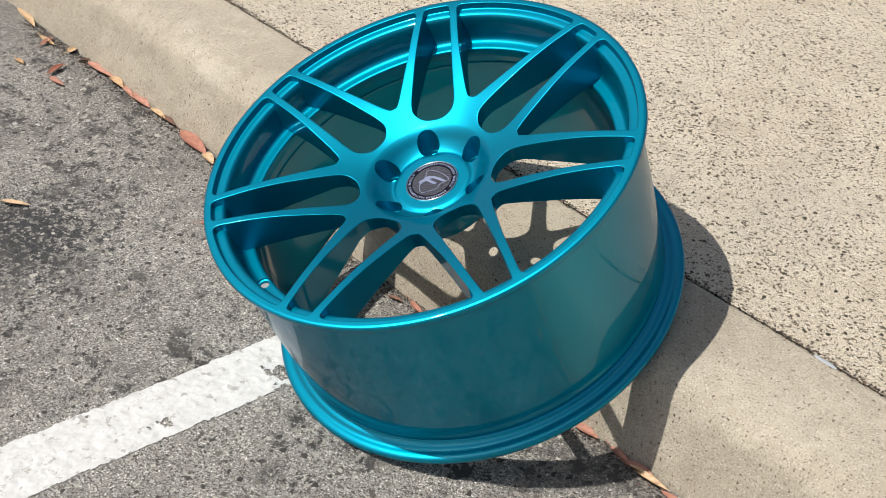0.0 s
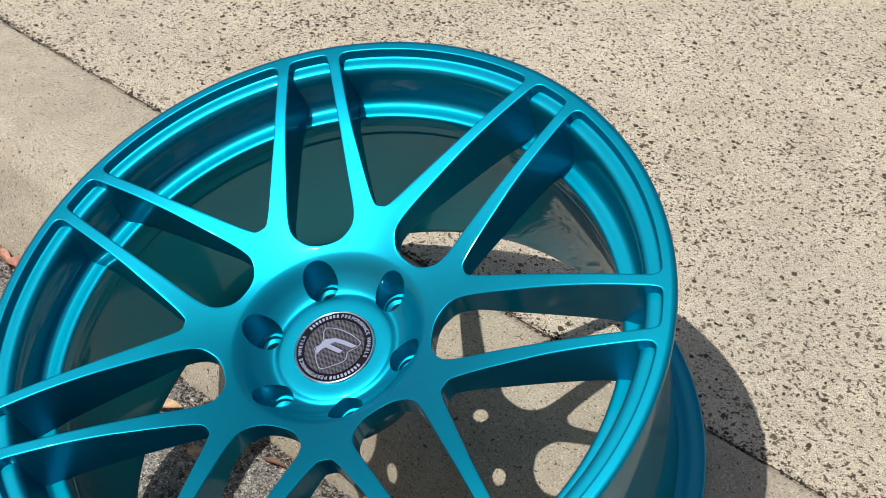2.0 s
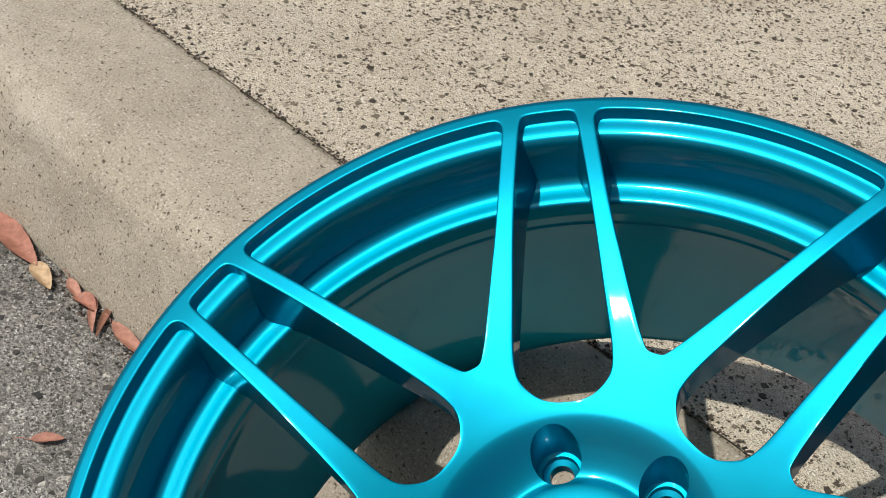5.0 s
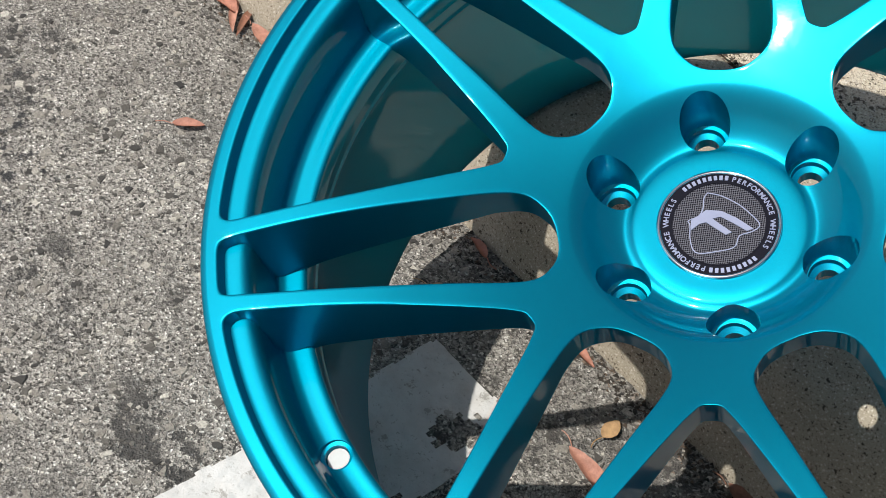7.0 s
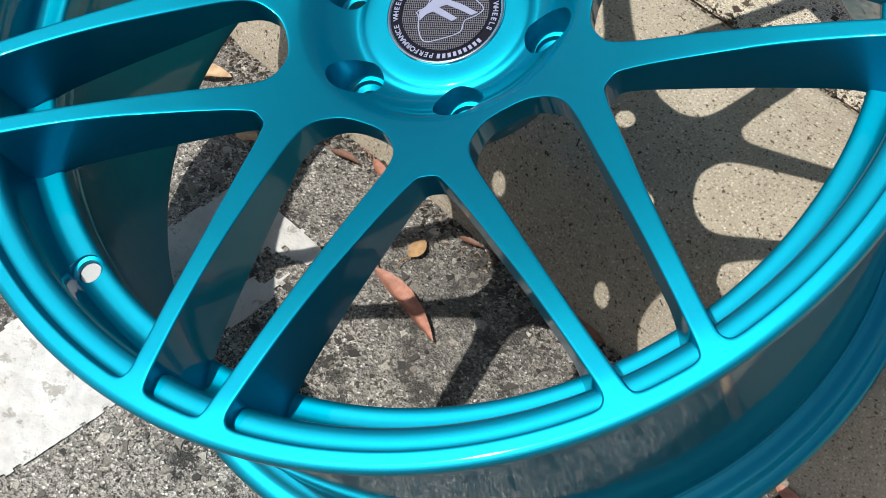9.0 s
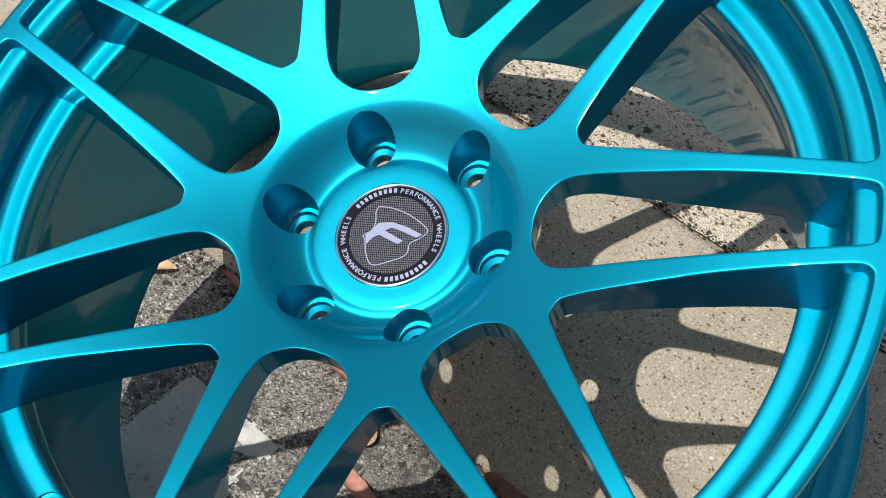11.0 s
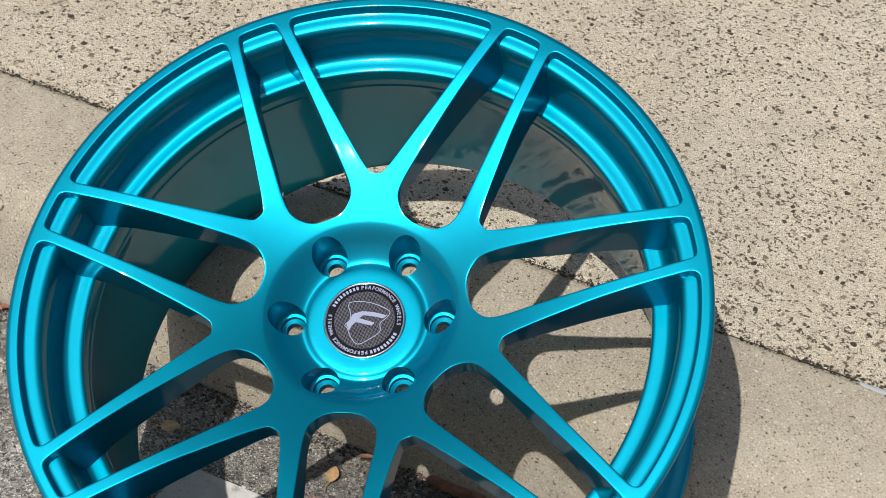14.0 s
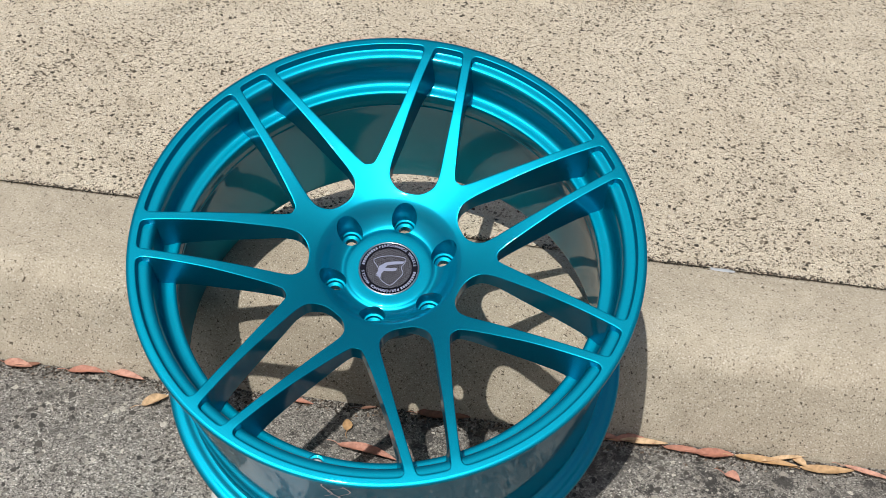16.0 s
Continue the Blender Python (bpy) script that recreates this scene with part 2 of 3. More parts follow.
def smooth_line(points, count):
    """Count points at even distances along a smooth line through the given ones."""
    p = np.array(points, float)
    p = np.vstack([2 * p[0] - p[1], p, 2 * p[-1] - p[-2]])
    out = []
    for i in range(1, len(p) - 2):
        for s in np.linspace(0, 1, 24, endpoint=False):
            a, b, c, d = p[i - 1], p[i], p[i + 1], p[i + 2]
            out.append(0.5 * (2 * b + (c - a) * s + (2 * a - 5 * b + 4 * c - d) * s**2 + (3 * b - a - 3 * c + d) * s**3))
    out = np.array(out + [p[-2]])
    run = np.r_[0, np.cumsum(np.linalg.norm(np.diff(out, axis=0), axis=1))]
    at = np.linspace(0, run[-1], count)
    return np.stack([np.interp(at, run, out[:, k]) for k in range(out.shape[1])], 1)


def rough_field(seed, lo, hi, cell):
    """Smooth value noise on a lattice, read by bilinear steps: a function of x and y, from -1 to 1."""
    rng = np.random.default_rng(seed)
    size = int((hi - lo) / cell) + 3
    lat = rng.uniform(-1, 1, (size, size))

    def read(x, y):
        u, v = np.clip((x - lo) / cell, 0, size - 2.001), np.clip((y - lo) / cell, 0, size - 2.001)
        i, j = u.astype(int), v.astype(int)
        a, b = u - i, v - j
        a, b = a * a * (3 - 2 * a), b * b * (3 - 2 * b)
        return (lat[i, j] * (1 - a) + lat[i + 1, j] * a) * (1 - b) + (lat[i, j + 1] * (1 - a) + lat[i + 1, j + 1] * a) * b

    return read


def lines(lo, near_lo, near_hi, hi, step):
    """Grid lines: fine from near_lo to near_hi, growing coarser outwards."""
    fine = list(np.arange(near_lo, near_hi + step / 2, step))
    out, d, x = [], step, near_hi
    while x < hi:
        d *= 1.5
        x = min(hi, x + d)
        out.append(x)
    low, d, x = [], step, near_lo
    while x > lo:
        d *= 1.5
        x = max(lo, x - d)
        low.append(x)
    return np.array(low[::-1] + fine + out)


# ---- ground, kerb and footpath ----
coarse, mid, small, tiny = (rough_field(s, -2, 2, c) for s, c in ((1, 0.11), (2, 0.03), (3, 0.009), (4, 0.0045)))


def road_height(x, y):
    near = (np.abs(x) < 1.8) & (np.abs(y) < 1.8)
    grain = 0.0009 * small(x, y) + 0.0007 * tiny(x, y) - 0.0016 * np.clip(mid(x, y) - 0.55, 0, 1) * 2
    return np.where(near, 0.0012 * coarse(x, y) + grain, 0) - np.where(y > 0.03, 0.12 * np.clip((y - 0.03) / 0.05, 0, 1), 0)


road = new("road", grid_mesh("road", lines(-80, -1.25, 0.9, 80, 0.0035), lines(-80, -0.72, 0.03, 80, 0.0035), road_height, ASPHALT))
tagged(road, "weathered grey asphalt with dark tar stains", "road", kind="structure")


def path_height(x, y):
    rng_pits = np.clip(-tiny(x * 0.8, y * 0.8) - 0.35, 0, 1) * np.clip(mid(y, x) + 0.9, 0, 1.4)
    return 0.1416 + 0.0008 * coarse(x, y) + 0.0005 * small(x, y) - 0.0016 * rng_pits


footpath = new("pavement", grid_mesh("pavement", lines(-80, -1.0, 0.95, 80, 0.003), lines(0.187, 0.187, 1.2, 80, 0.003), path_height, AGGREGATE))
tagged(footpath, "cream exposed aggregate concrete footpath with small dark pits", "pavement", kind="structure")

KERB = [(0.0, -0.05), (0.0, -0.005), (0.002, 0.01), (0.014, 0.0559), (0.025, 0.0965), (0.032, 0.1109), (0.042, 0.1213), (0.056, 0.1288), (0.08, 0.1339), (0.11, 0.1376), (0.15, 0.1403), (0.178, 0.1413), (0.1835, 0.1407), (0.1858, 0.1391), (0.188, 0.1378), (0.21, 0.1367)]


def build_kerb():
    profile = smooth_line(KERB, 90)
    xs = lines(-80, -1.3, 0.95, 80, 0.005)
    co = np.zeros((len(xs), len(profile), 3))
    co[..., 0] = xs[:, None]
    co[..., 1:] = profile
    x, y, z = co[..., 0], co[..., 1], co[..., 2]
    bumps = 0.0012 * mid(x, y + z) + 0.0022 * coarse(x, y + z) + 0.0003 * tiny(x, y + z)
    co[..., 1] -= bumps * (z < 0.135)
    co[..., 2] += bumps * 0.5 * (z > 0.09) * (y < 0.17)
    n, w = co.shape[:2]
    faces = [(i * w + j, (i + 1) * w + j, (i + 1) * w + j + 1, i * w + j + 1) for i in range(n - 1) for j in range(w - 1)]
    return mesh_of("kerb", co.reshape(-1, 3), faces, CONCRETE)


tagged(new("kerb", build_kerb()), "smooth buff concrete kerb with a rounded edge", "kerb", kind="structure")


def chips(count, seed, box, size, height, lift, keep=lambda x, y: True):
    """Flat, angular stones set into a surface: verts and faces."""
    rng = np.random.default_rng(seed)
    verts, faces = [], []
    for _ in range(count):
        x, y = rng.uniform(box[0], box[1]), rng.uniform(box[2], box[3])
        if not keep(x, y):
            continue
        r = size[0] * (size[1] / size[0]) ** (rng.uniform() ** 2.2)
        n, turn, flat = int(rng.integers(6, 10)), rng.uniform(0, 6.3), rng.uniform(0.5, 1)
        z = float(height(np.array(x), np.array(y))) + lift
        n0 = len(verts)
        for ring, (k, dz) in enumerate(((1.0, -0.0015), (0.72, 0.0002))):
            for i in range(n):
                a = 2 * math.pi * i / n
                q = r * k * (1 + 0.3 * math.sin(3.1 * i + turn * 7) + 0.18 * math.sin(5.3 * i + turn * 3))
                u, v = q * math.cos(a), q * flat * math.sin(a)
                verts.append((x + u * math.cos(turn) - v * math.sin(turn), y + u * math.sin(turn) + v * math.cos(turn), z + dz))
        faces += [(n0 + i, n0 + (i + 1) % n, n0 + n + (i + 1) % n, n0 + n + i) for i in range(n)]
        faces.append(tuple(range(n0 + n, n0 + 2 * n)))
    return verts, faces


ROAD_CHIPS = chip_material("stones in the asphalt", [(0.0, (0.04, 0.04, 0.04)), (0.25, (0.1, 0.094, 0.085)), (0.5, (0.24, 0.225, 0.2)), (0.8, (0.4, 0.375, 0.33)), (1.0, (0.7, 0.67, 0.6))])
# The dark stops colour some stones, and also imitate shade inside small pits.
PATH_CHIPS = chip_material("stones and pit shade in the footpath", [(0.0, (0.05, 0.042, 0.032)), (0.35, (0.11, 0.09, 0.066)), (0.6, (0.24, 0.2, 0.15)), (0.8, (0.45, 0.39, 0.3)), (1.0, (0.8, 0.75, 0.65))])


def line_bend(y):
    """How far the parking line swings aside, away from the kerb."""
    return -0.048 * np.maximum(0, -0.2 - y)


off_line = lambda x, y: not -0.182 < x - line_bend(y) < -0.066
road_stones = new("road_stones", mesh_of("road_stones", *chips(15000, 11, (-1.2, 0.85, -0.72, -0.005), (0.0014, 0.0062), road_height, 0.0006, off_line), ROAD_CHIPS, False))
tagged(road_stones, "dark and pale stones worn bare in the asphalt", "stones", kind="stuff")
# Real stones mixed with dark chips that stand in for shadowed pits.
path_stones_and_pit_shade = new("footpath_stones", mesh_of("footpath_stones", *chips(22000, 12, (-1.0, 0.95, 0.192, 1.35), (0.0009, 0.0046), path_height, 0.0005), PATH_CHIPS, False))
tagged(path_stones_and_pit_shade, "small stones and dark chips painted as shaded pits in the footpath concrete", "stones", kind="stuff")


# ---- the alloy wheel ----
WHEEL = Matrix(((0.98929, 0.13933, -0.0432, 0.00029), (-0.14515, 0.91088, -0.38622, -0.10742), (-0.01453, 0.38838, 0.92138, 0.34247), (0, 0, 0, 1)))
PAIRS, STEP = 7, 2 * math.pi / 7
FACE = [(0.033, -0.0594), (0.041, -0.0594), (0.0455, -0.0598), (0.048, -0.0608), (0.0505, -0.0613), (0.053, -0.0606), (0.056, -0.0590), (0.06, -0.0562), (0.065, -0.0519), (0.07, -0.0464), (0.0735, -0.0431), (0.077, -0.0406), (0.08, -0.0392), (0.085, -0.0373), (0.09, -0.0355), (0.1, -0.0319), (0.112, -0.0278), (0.13, -0.0221), (0.15, -0.0166), (0.18, -0.0095), (0.21, -0.0043), (0.24, -0.0010), (0.256, 0), (0.28, 0)]
_line = smooth_line(FACE, 900)
BACK_R, BACK_Z = [0.0785, 0.094, 0.12, 0.2, 0.25], [-0.0535, -0.0525, -0.047, -0.0495, -0.052]


def face_z(r):
    return np.interp(r, _line[:, 0], _line[:, 1])


def polar(r, a):
    return np.array([r * math.cos(a), r * math.sin(a)])


def half_sector():
    """Quads of one half of a spoke pair's sector, in the plane: lists of grids of points."""
    half = STEP / 2
    slot = smooth_line([(0.0853, -0.0068), (0.085, 0), (0.0853, 0.0068), (0.0872, 0.0138), (0.0915, 0.0202), (0.0965, 0.0245), (0.103, 0.0267), (0.112, 0.0272), (0.121, 0.0269), (0.142, 0.0256), (0.18, 0.0234), (0.22, 0.0204), (0.246, 0.0180), (0.2555, 0.0168)], 110)
    slot = np.vstack([[(0.085, 0)], slot[slot[:, 1] > 0.0012]])
    turn = int(np.argmin(np.abs(slot[:, 0] - 0.103)))
    slot_end, inner = slot[: turn + 1], slot[turn:]
    base = np.linspace(slot[turn], (0.1098, 0.0453), 6)
    crotch = smooth_line([(0.1098, 0.0453), (0.1078, 0.0460), (0.1061, 0.0475), tuple(polar(0.116, half))], 7)
    hub_edge = np.vstack([slot_end, base[1:], crotch[1:]])
    outer = smooth_line([(0.1098, 0.0453), (0.114, 0.0443), (0.122, 0.0427), (0.148, 0.0388), (0.182, 0.0342), (0.22, 0.0303), (0.245, 0.0281), (0.2528, 0.0279)], len(inner))
    ends = np.linspace(inner[-1], outer[-1], 6)
    slot_rim = smooth_line([(0.2605, 0), (0.2603, 0.009), (0.2597, 0.0132), (0.2582, 0.0157), (0.2555, 0.0168)], 14)
    a0 = math.atan2(0.0365, 0.258)
    window_rim = np.vstack([smooth_line([(0.2528, 0.0279), (0.2556, 0.0290), (0.2578, 0.0317), tuple(polar(0.2605, a0))], 10)[:-1], [polar(0.2605, a) for a in np.linspace(a0, half, 22)]])
    rim_edge = np.vstack([slot_rim, ends[1:], window_rim[1:]])
    hub_arc = np.array([polar(0.0785, a) for a in np.linspace(0, half, len(hub_edge))])
    rim_arc = np.array([polar(0.2664, math.atan2(y, x)) for x, y in rim_edge])
    return [
        [hub_arc * (1 - s) + hub_edge * s for s in (0, 0.03, 0.08, 0.15, 0.24, 0.35, 0.48, 0.64, 1)],
        [inner * (1 - s) + outer * s for s in np.linspace(0, 1, 6)],
        [rim_edge * (1 - s) + rim_arc * s for s in np.linspace(0, 1, 4)],
    ]


def face_mesh():
    """The hub web, spokes and front lip as one solid."""
    bm = bmesh.new()
    half = half_sector()
    for k in range(PAIRS):
        for side in (1, -1):
            axis = math.pi / 2 - k * STEP
            c, s = math.cos(axis), math.sin(axis)
            for rows in half:
                vs = [[bm.verts.new((c * x - s * y * side, s * x + c * y * side, face_z(math.hypot(x, y)))) for x, y in row] for row in rows]
                for i in range(len(vs) - 1):
                    for j in range(len(vs[0]) - 1):
                        bm.faces.new((vs[i][j], vs[i + 1][j], vs[i + 1][j + 1], vs[i][j + 1]))
    bmesh.ops.remove_doubles(bm, verts=bm.verts, dist=2e-5)
    for f in bm.faces:
        f.normal_update()
        if f.normal.z < 0:
            f.normal_flip()
    top = list(bm.faces)

    def radius(co):
        return math.hypot(co.x, co.y)

    def tucked(co):
        k = min(1, 0.2515 / radius(co))
        return (co.x * k, co.y * k, float(np.interp(radius(co), BACK_R, BACK_Z)))

    rim = [e for e in bm.edges if e.is_boundary and 0.0787 < radius((e.verts[0].co + e.verts[1].co) / 2) < 0.2635]
    aside, aside_edges = {}, set(rim)
    for e in rim:
        loop = e.link_faces[0].loops[0]
        while loop.edge != e:
            loop = loop.link_loop_next
        way = loop.link_loop_next.vert.co - loop.vert.co
        out = Vector((way.y, -way.x, 0)).normalized()
        for v in e.verts:
            aside[v] = aside.get(v, Vector((0, 0, 0))) + out / 2
    down = {}
    for v, out in aside.items():
        flare = max(0.0, min(1.0, (radius(v.co) - 0.212) / 0.034)) ** 2 * 0.0075 * max(0.0, min(1.0, (0.2525 - radius(v.co)) / 0.006))
        down[v] = bm.verts.new(tucked(v.co + out * flare))
    for f in top:
        if radius(f.calc_center_median()) < 0.2540:
            for v in f.verts:
                if v not in down:
                    down[v] = bm.verts.new(tucked(v.co))
            bm.faces.new([down[v] for v in reversed(f.verts)])
    for e in rim:
        f = e.link_faces[0]
        a, b = e.verts
        loop = next(l for l in f.loops if l.edge == e)
        a, b = loop.vert, loop.link_loop_next.vert
        bm.faces.new((b, a, down[a], down[b]))
    sharp = [e for e in rim if e.is_valid]
    bm.normal_update()
    spare = []
    for v in {v for e in sharp for v in e.verts}:
        along = [e.other_vert(v).co - v.co for e in v.link_edges if e in aside_edges]
        across = [e for e in v.link_edges if e not in aside_edges and all(f.normal.z > 0.5 for f in e.link_faces)]
        if len(across) > 1 and along:
            across.sort(key=lambda e: (e.other_vert(v).co - v.co).normalized().cross(along[0].normalized()).length)
            spare += across[:-1]
    bmesh.ops.dissolve_edges(bm, edges=list(set(spare)), use_verts=False)
    bmesh.ops.bevel(bm, geom=sharp, offset=0.0009, segments=2, affect="EDGES", profile=0.5, clamp_overlap=False, loop_slide=False)
    me = bpy.data.meshes.new("face")
    me.materials.append(TEAL)
    bm.to_mesh(me)
    bm.free()
    me.polygons.foreach_set("use_smooth", [True] * len(me.polygons))
    me.set_sharp_from_angle(angle=radians(48))
    return me


def split_face(me, wheel):
    """Hub web, lip and every spoke as parts, with the normals of the whole."""
    solid = new("blank", me)
    flat = solid.modifiers.new("weighted", "WEIGHTED_NORMAL")
    flat.mode, flat.weight, flat.keep_sharp = "FACE_AREA", 100, True
    me = baked(solid)
    normals = np.zeros(len(me.loops) * 3)
    me.corner_normals.foreach_get("vector", normals)
    normals = normals.reshape(-1, 3)
    groups = {}
    for p in me.polygons:
        r, a = math.hypot(p.center.x, p.center.y), math.atan2(p.center.y, p.center.x)
        if r < 0.1095:
            key = "hub"
        elif r > 0.2525:
            key = "front_lip"
        else:
            turn = ((math.pi / 2 - a) / STEP + 0.5) % PAIRS
            key = ("spoke", int(turn), turn % 1 < 0.5)
        groups.setdefault(key, []).append(p)
    for key, polys in groups.items():
        name = key if isinstance(key, str) else "spoke"
        index, faces, ns = {}, [], []
        for p in polys:
            faces.append([index.setdefault(v, len(index)) for v in p.vertices])
            ns += [tuple(normals[i]) for i in p.loop_indices]
        sub = mesh_of(name, [me.vertices[v].co for v in index], faces, TEAL)
        sub.normals_split_custom_set(ns)
        part(name, sub, wheel)
    bpy.data.meshes.remove(me)


def baked(ob):
    """The mesh of an object with its modifiers, which is then removed."""
    bpy.context.view_layer.update()
    me = bpy.data.meshes.new_from_object(ob.evaluated_get(bpy.context.evaluated_depsgraph_get()))
    bpy.data.objects.remove(ob)
    return me


def sealed(me):
    """The same mesh with its seam on the axis closed and all faces turned outwards."""
    bm = bmesh.new()
    bm.from_mesh(me)
    bmesh.ops.remove_doubles(bm, verts=bm.verts, dist=0.00009)
    bmesh.ops.recalc_face_normals(bm, faces=bm.faces)
    bm.to_mesh(me)
    bm.free()
    return me


def cut(me, cutters):
    """A mesh less the given meshes."""
    me, cutters = sealed(me), [sealed(c) for c in cutters]
    ob = new("blank", me)
    obs = []
    for c in cutters:
        obs.append(new("cutter", c))
        mod = ob.modifiers.new("cut", "BOOLEAN")
        mod.object, mod.operation, mod.solver = obs[-1], "DIFFERENCE", "EXACT"
        mod.material_mode = "TRANSFER"
    out = baked(ob)
    for c in obs:
        bpy.data.objects.remove(c)
    return out


def centre_boss(wheel):
    bowl = [(r, float(face_z(r))) for r in np.linspace(0.0785, 0.033, 72)]
    profile = [(0.033, -0.089), (0.07, -0.089), (0.0765, -0.072), (0.0787, -0.0535)] + [tuple(p) for p in bowl]
    me = mesh_of("boss", *lathe(profile, 168, True), TEAL)
    holes = []
    for k in range(6):
        a = radians(29.6 + 60 * k)
        x, y = polar(0.0612, a)
        stepped = [(0.00001, 0.02), (0.0138, 0.02), (0.0138, -0.0755), (0.0131, -0.0765), (0.0108, -0.0768), (0.0102, -0.0800), (0.0070, -0.0815), (0.0070, -0.12), (0.00001, -0.12)]
        verts, faces = lathe(stepped, 40, True)
        holes.append(mesh_of("hole", [(vx + x, vy + y, vz) for vx, vy, vz in verts], faces, TEAL))
    me = cut(me, holes)
    me.polygons.foreach_set("use_smooth", [True] * len(me.polygons))
    me.set_sharp_from_angle(angle=radians(38))
    part("centre_boss", me, wheel, "dished hub centre with six lug holes")


def barrel(wheel):
    front = [(0.2664, 0.0), (0.2692, -0.0003), (0.2702, -0.0013), (0.2706, -0.003), (0.2706, -0.0055), (0.2699, -0.0075), (0.268, -0.009), (0.2645, -0.0098), (0.2626, -0.0108), (0.2614, -0.0125)]
    part("lip_edge", mesh_of("lip_edge", *lathe(front, 256), TEAL), wheel)
    drum = smooth_line([(0.2614, -0.0125), (0.2604, -0.0165), (0.2604, -0.0185), (0.2597, -0.0192), (0.2597, -0.0215), (0.2590, -0.0222), (0.2588, -0.034), (0.2548, -0.12), (0.2510, -0.20), (0.2492, -0.233)], 30)
    drum = [tuple(p) for p in drum] + [(0.2499, -0.2355), (0.2499, -0.2385), (0.2484, -0.2402), (0.2484, -0.2432), (0.2505, -0.2455)]
    shell = drum + [(r - 0.0025, z) for r, z in reversed(drum)]
    a = radians(-91.8)
    tilt = Matrix.Translation((*polar(0.2363, a), -0.0476)) @ Matrix.Rotation(a, 4, "Z") @ Matrix.Rotation(radians(-4), 4, "Y")

    def valve_hole():
        verts, faces = lathe([(0.00001, 0.012), (0.0086, 0.012), (0.0086, -0.0016), (0.0066, -0.0022), (0.0062, -0.0066), (0.00001, -0.0066)], 36, True)
        return mesh_of("hole", [tilt @ Vector(v) for v in verts], faces, TEAL)

    me = cut(mesh_of("barrel", *lathe(shell, 256, True), TEAL), [valve_hole()])
    me.polygons.foreach_set("use_smooth", [True] * len(me.polygons))
    me.set_sharp_from_angle(angle=radians(40))
    part("barrel", me, wheel, "glossy dark teal rim barrel mirroring the ground")
    flange = smooth_line([(0.2505, -0.2455), (0.2545, -0.2467), (0.2572, -0.2487), (0.2602, -0.2498), (0.2655, -0.2502), (0.2698, -0.252), (0.2716, -0.2555), (0.2712, -0.259), (0.2685, -0.2618), (0.264, -0.2625), (0.259, -0.2600), (0.2555, -0.2545), (0.249, -0.2495), (0.2435, -0.2425)], 60)
    part("rear_flange", mesh_of("rear_flange", *lathe([tuple(p) for p in flange], 256), TEAL), wheel)
    inside = smooth_line([(0.2435, -0.2425), (0.242, -0.235), (0.2405, -0.20), (0.2375, -0.15), (0.2325, -0.10), (0.2292, -0.0775), (0.2287, -0.0742), (0.2274, -0.0732), (0.2272, -0.0718), (0.2280, -0.0708), (0.2275, -0.066), (0.2262, -0.056)], 130)
    part("inner_barrel", mesh_of("inner_barrel", *lathe([tuple(p) for p in inside], 256), TEAL), wheel, "glossy dark inside of the barrel")
    step = smooth_line([(0.2607, -0.0012), (0.2604, -0.0050), (0.2597, -0.0072), (0.2578, -0.0083), (0.253, -0.0087), (0.2502, -0.0092), (0.2480, -0.0105), (0.2463, -0.0140), (0.2453, -0.0205), (0.2447, -0.031), (0.2438, -0.0395), (0.2420, -0.0440), (0.2388, -0.0466), (0.235, -0.0474), (0.2298, -0.0478), (0.2274, -0.0486), (0.2265, -0.0502), (0.2262, -0.056)], 90)
    wall = [tuple(p) for p in step]
    back = [(0.2262, -0.06), (0.25, -0.06), (0.2562, -0.03), (0.261, -0.0105)]
    me = mesh_of("well", *lathe(wall + back, 256, True), TEAL)
    me = cut(me, [valve_hole()])
    me.polygons.foreach_set("use_smooth", [True] * len(me.polygons))
    me.set_sharp_from_angle(angle=radians(40))
    part("rim_well", me, wheel, "stepped teal rim well with the valve hole")
    verts, faces = lathe([(0.00001, -0.0052), (0.0060, -0.0052), (0.0060, -0.0064)], 32)
    part("valve_seat", mesh_of("valve_seat", [tilt @ Vector(v) for v in verts], faces, BARE, False), wheel, "bare metal floor of the valve hole")


def solid_outline(name, points, z, height, material):
    """A flat plate with the given outline."""
    n = len(points)
    verts = [(x, y, z) for x, y in points] + [(x, y, z + height) for x, y in points]
    faces = [tuple(range(n, 2 * n)), tuple(reversed(range(n)))] + [(i, (i + 1) % n, n + (i + 1) % n, n + i) for i in range(n)]
    return mesh_of(name, verts, faces, material, False)


def outline_strip(name, points, width, z, height, material):
    """A raised line along a closed outline."""
    p = np.array(points)
    d = np.roll(p, -1, 0) - np.roll(p, 1, 0)
    nrm = np.stack([d[:, 1], -d[:, 0]], 1) / np.linalg.norm(d, axis=1)[:, None] * width / 2
    n = len(p)
    verts = [(x, y, h) for h in (z, z + height) for x, y in np.vstack([p - nrm, p + nrm])]
    faces = []
    for i in range(n):
        j = (i + 1) % n
        faces += [(2 * n + i, 2 * n + j, 3 * n + j, 3 * n + i), (i, 2 * n + i, 2 * n + j, j)[::-1], (n + i, n + j, 3 * n + j, 3 * n + i)[::-1]]
    return mesh_of(name, verts, faces, material, False)


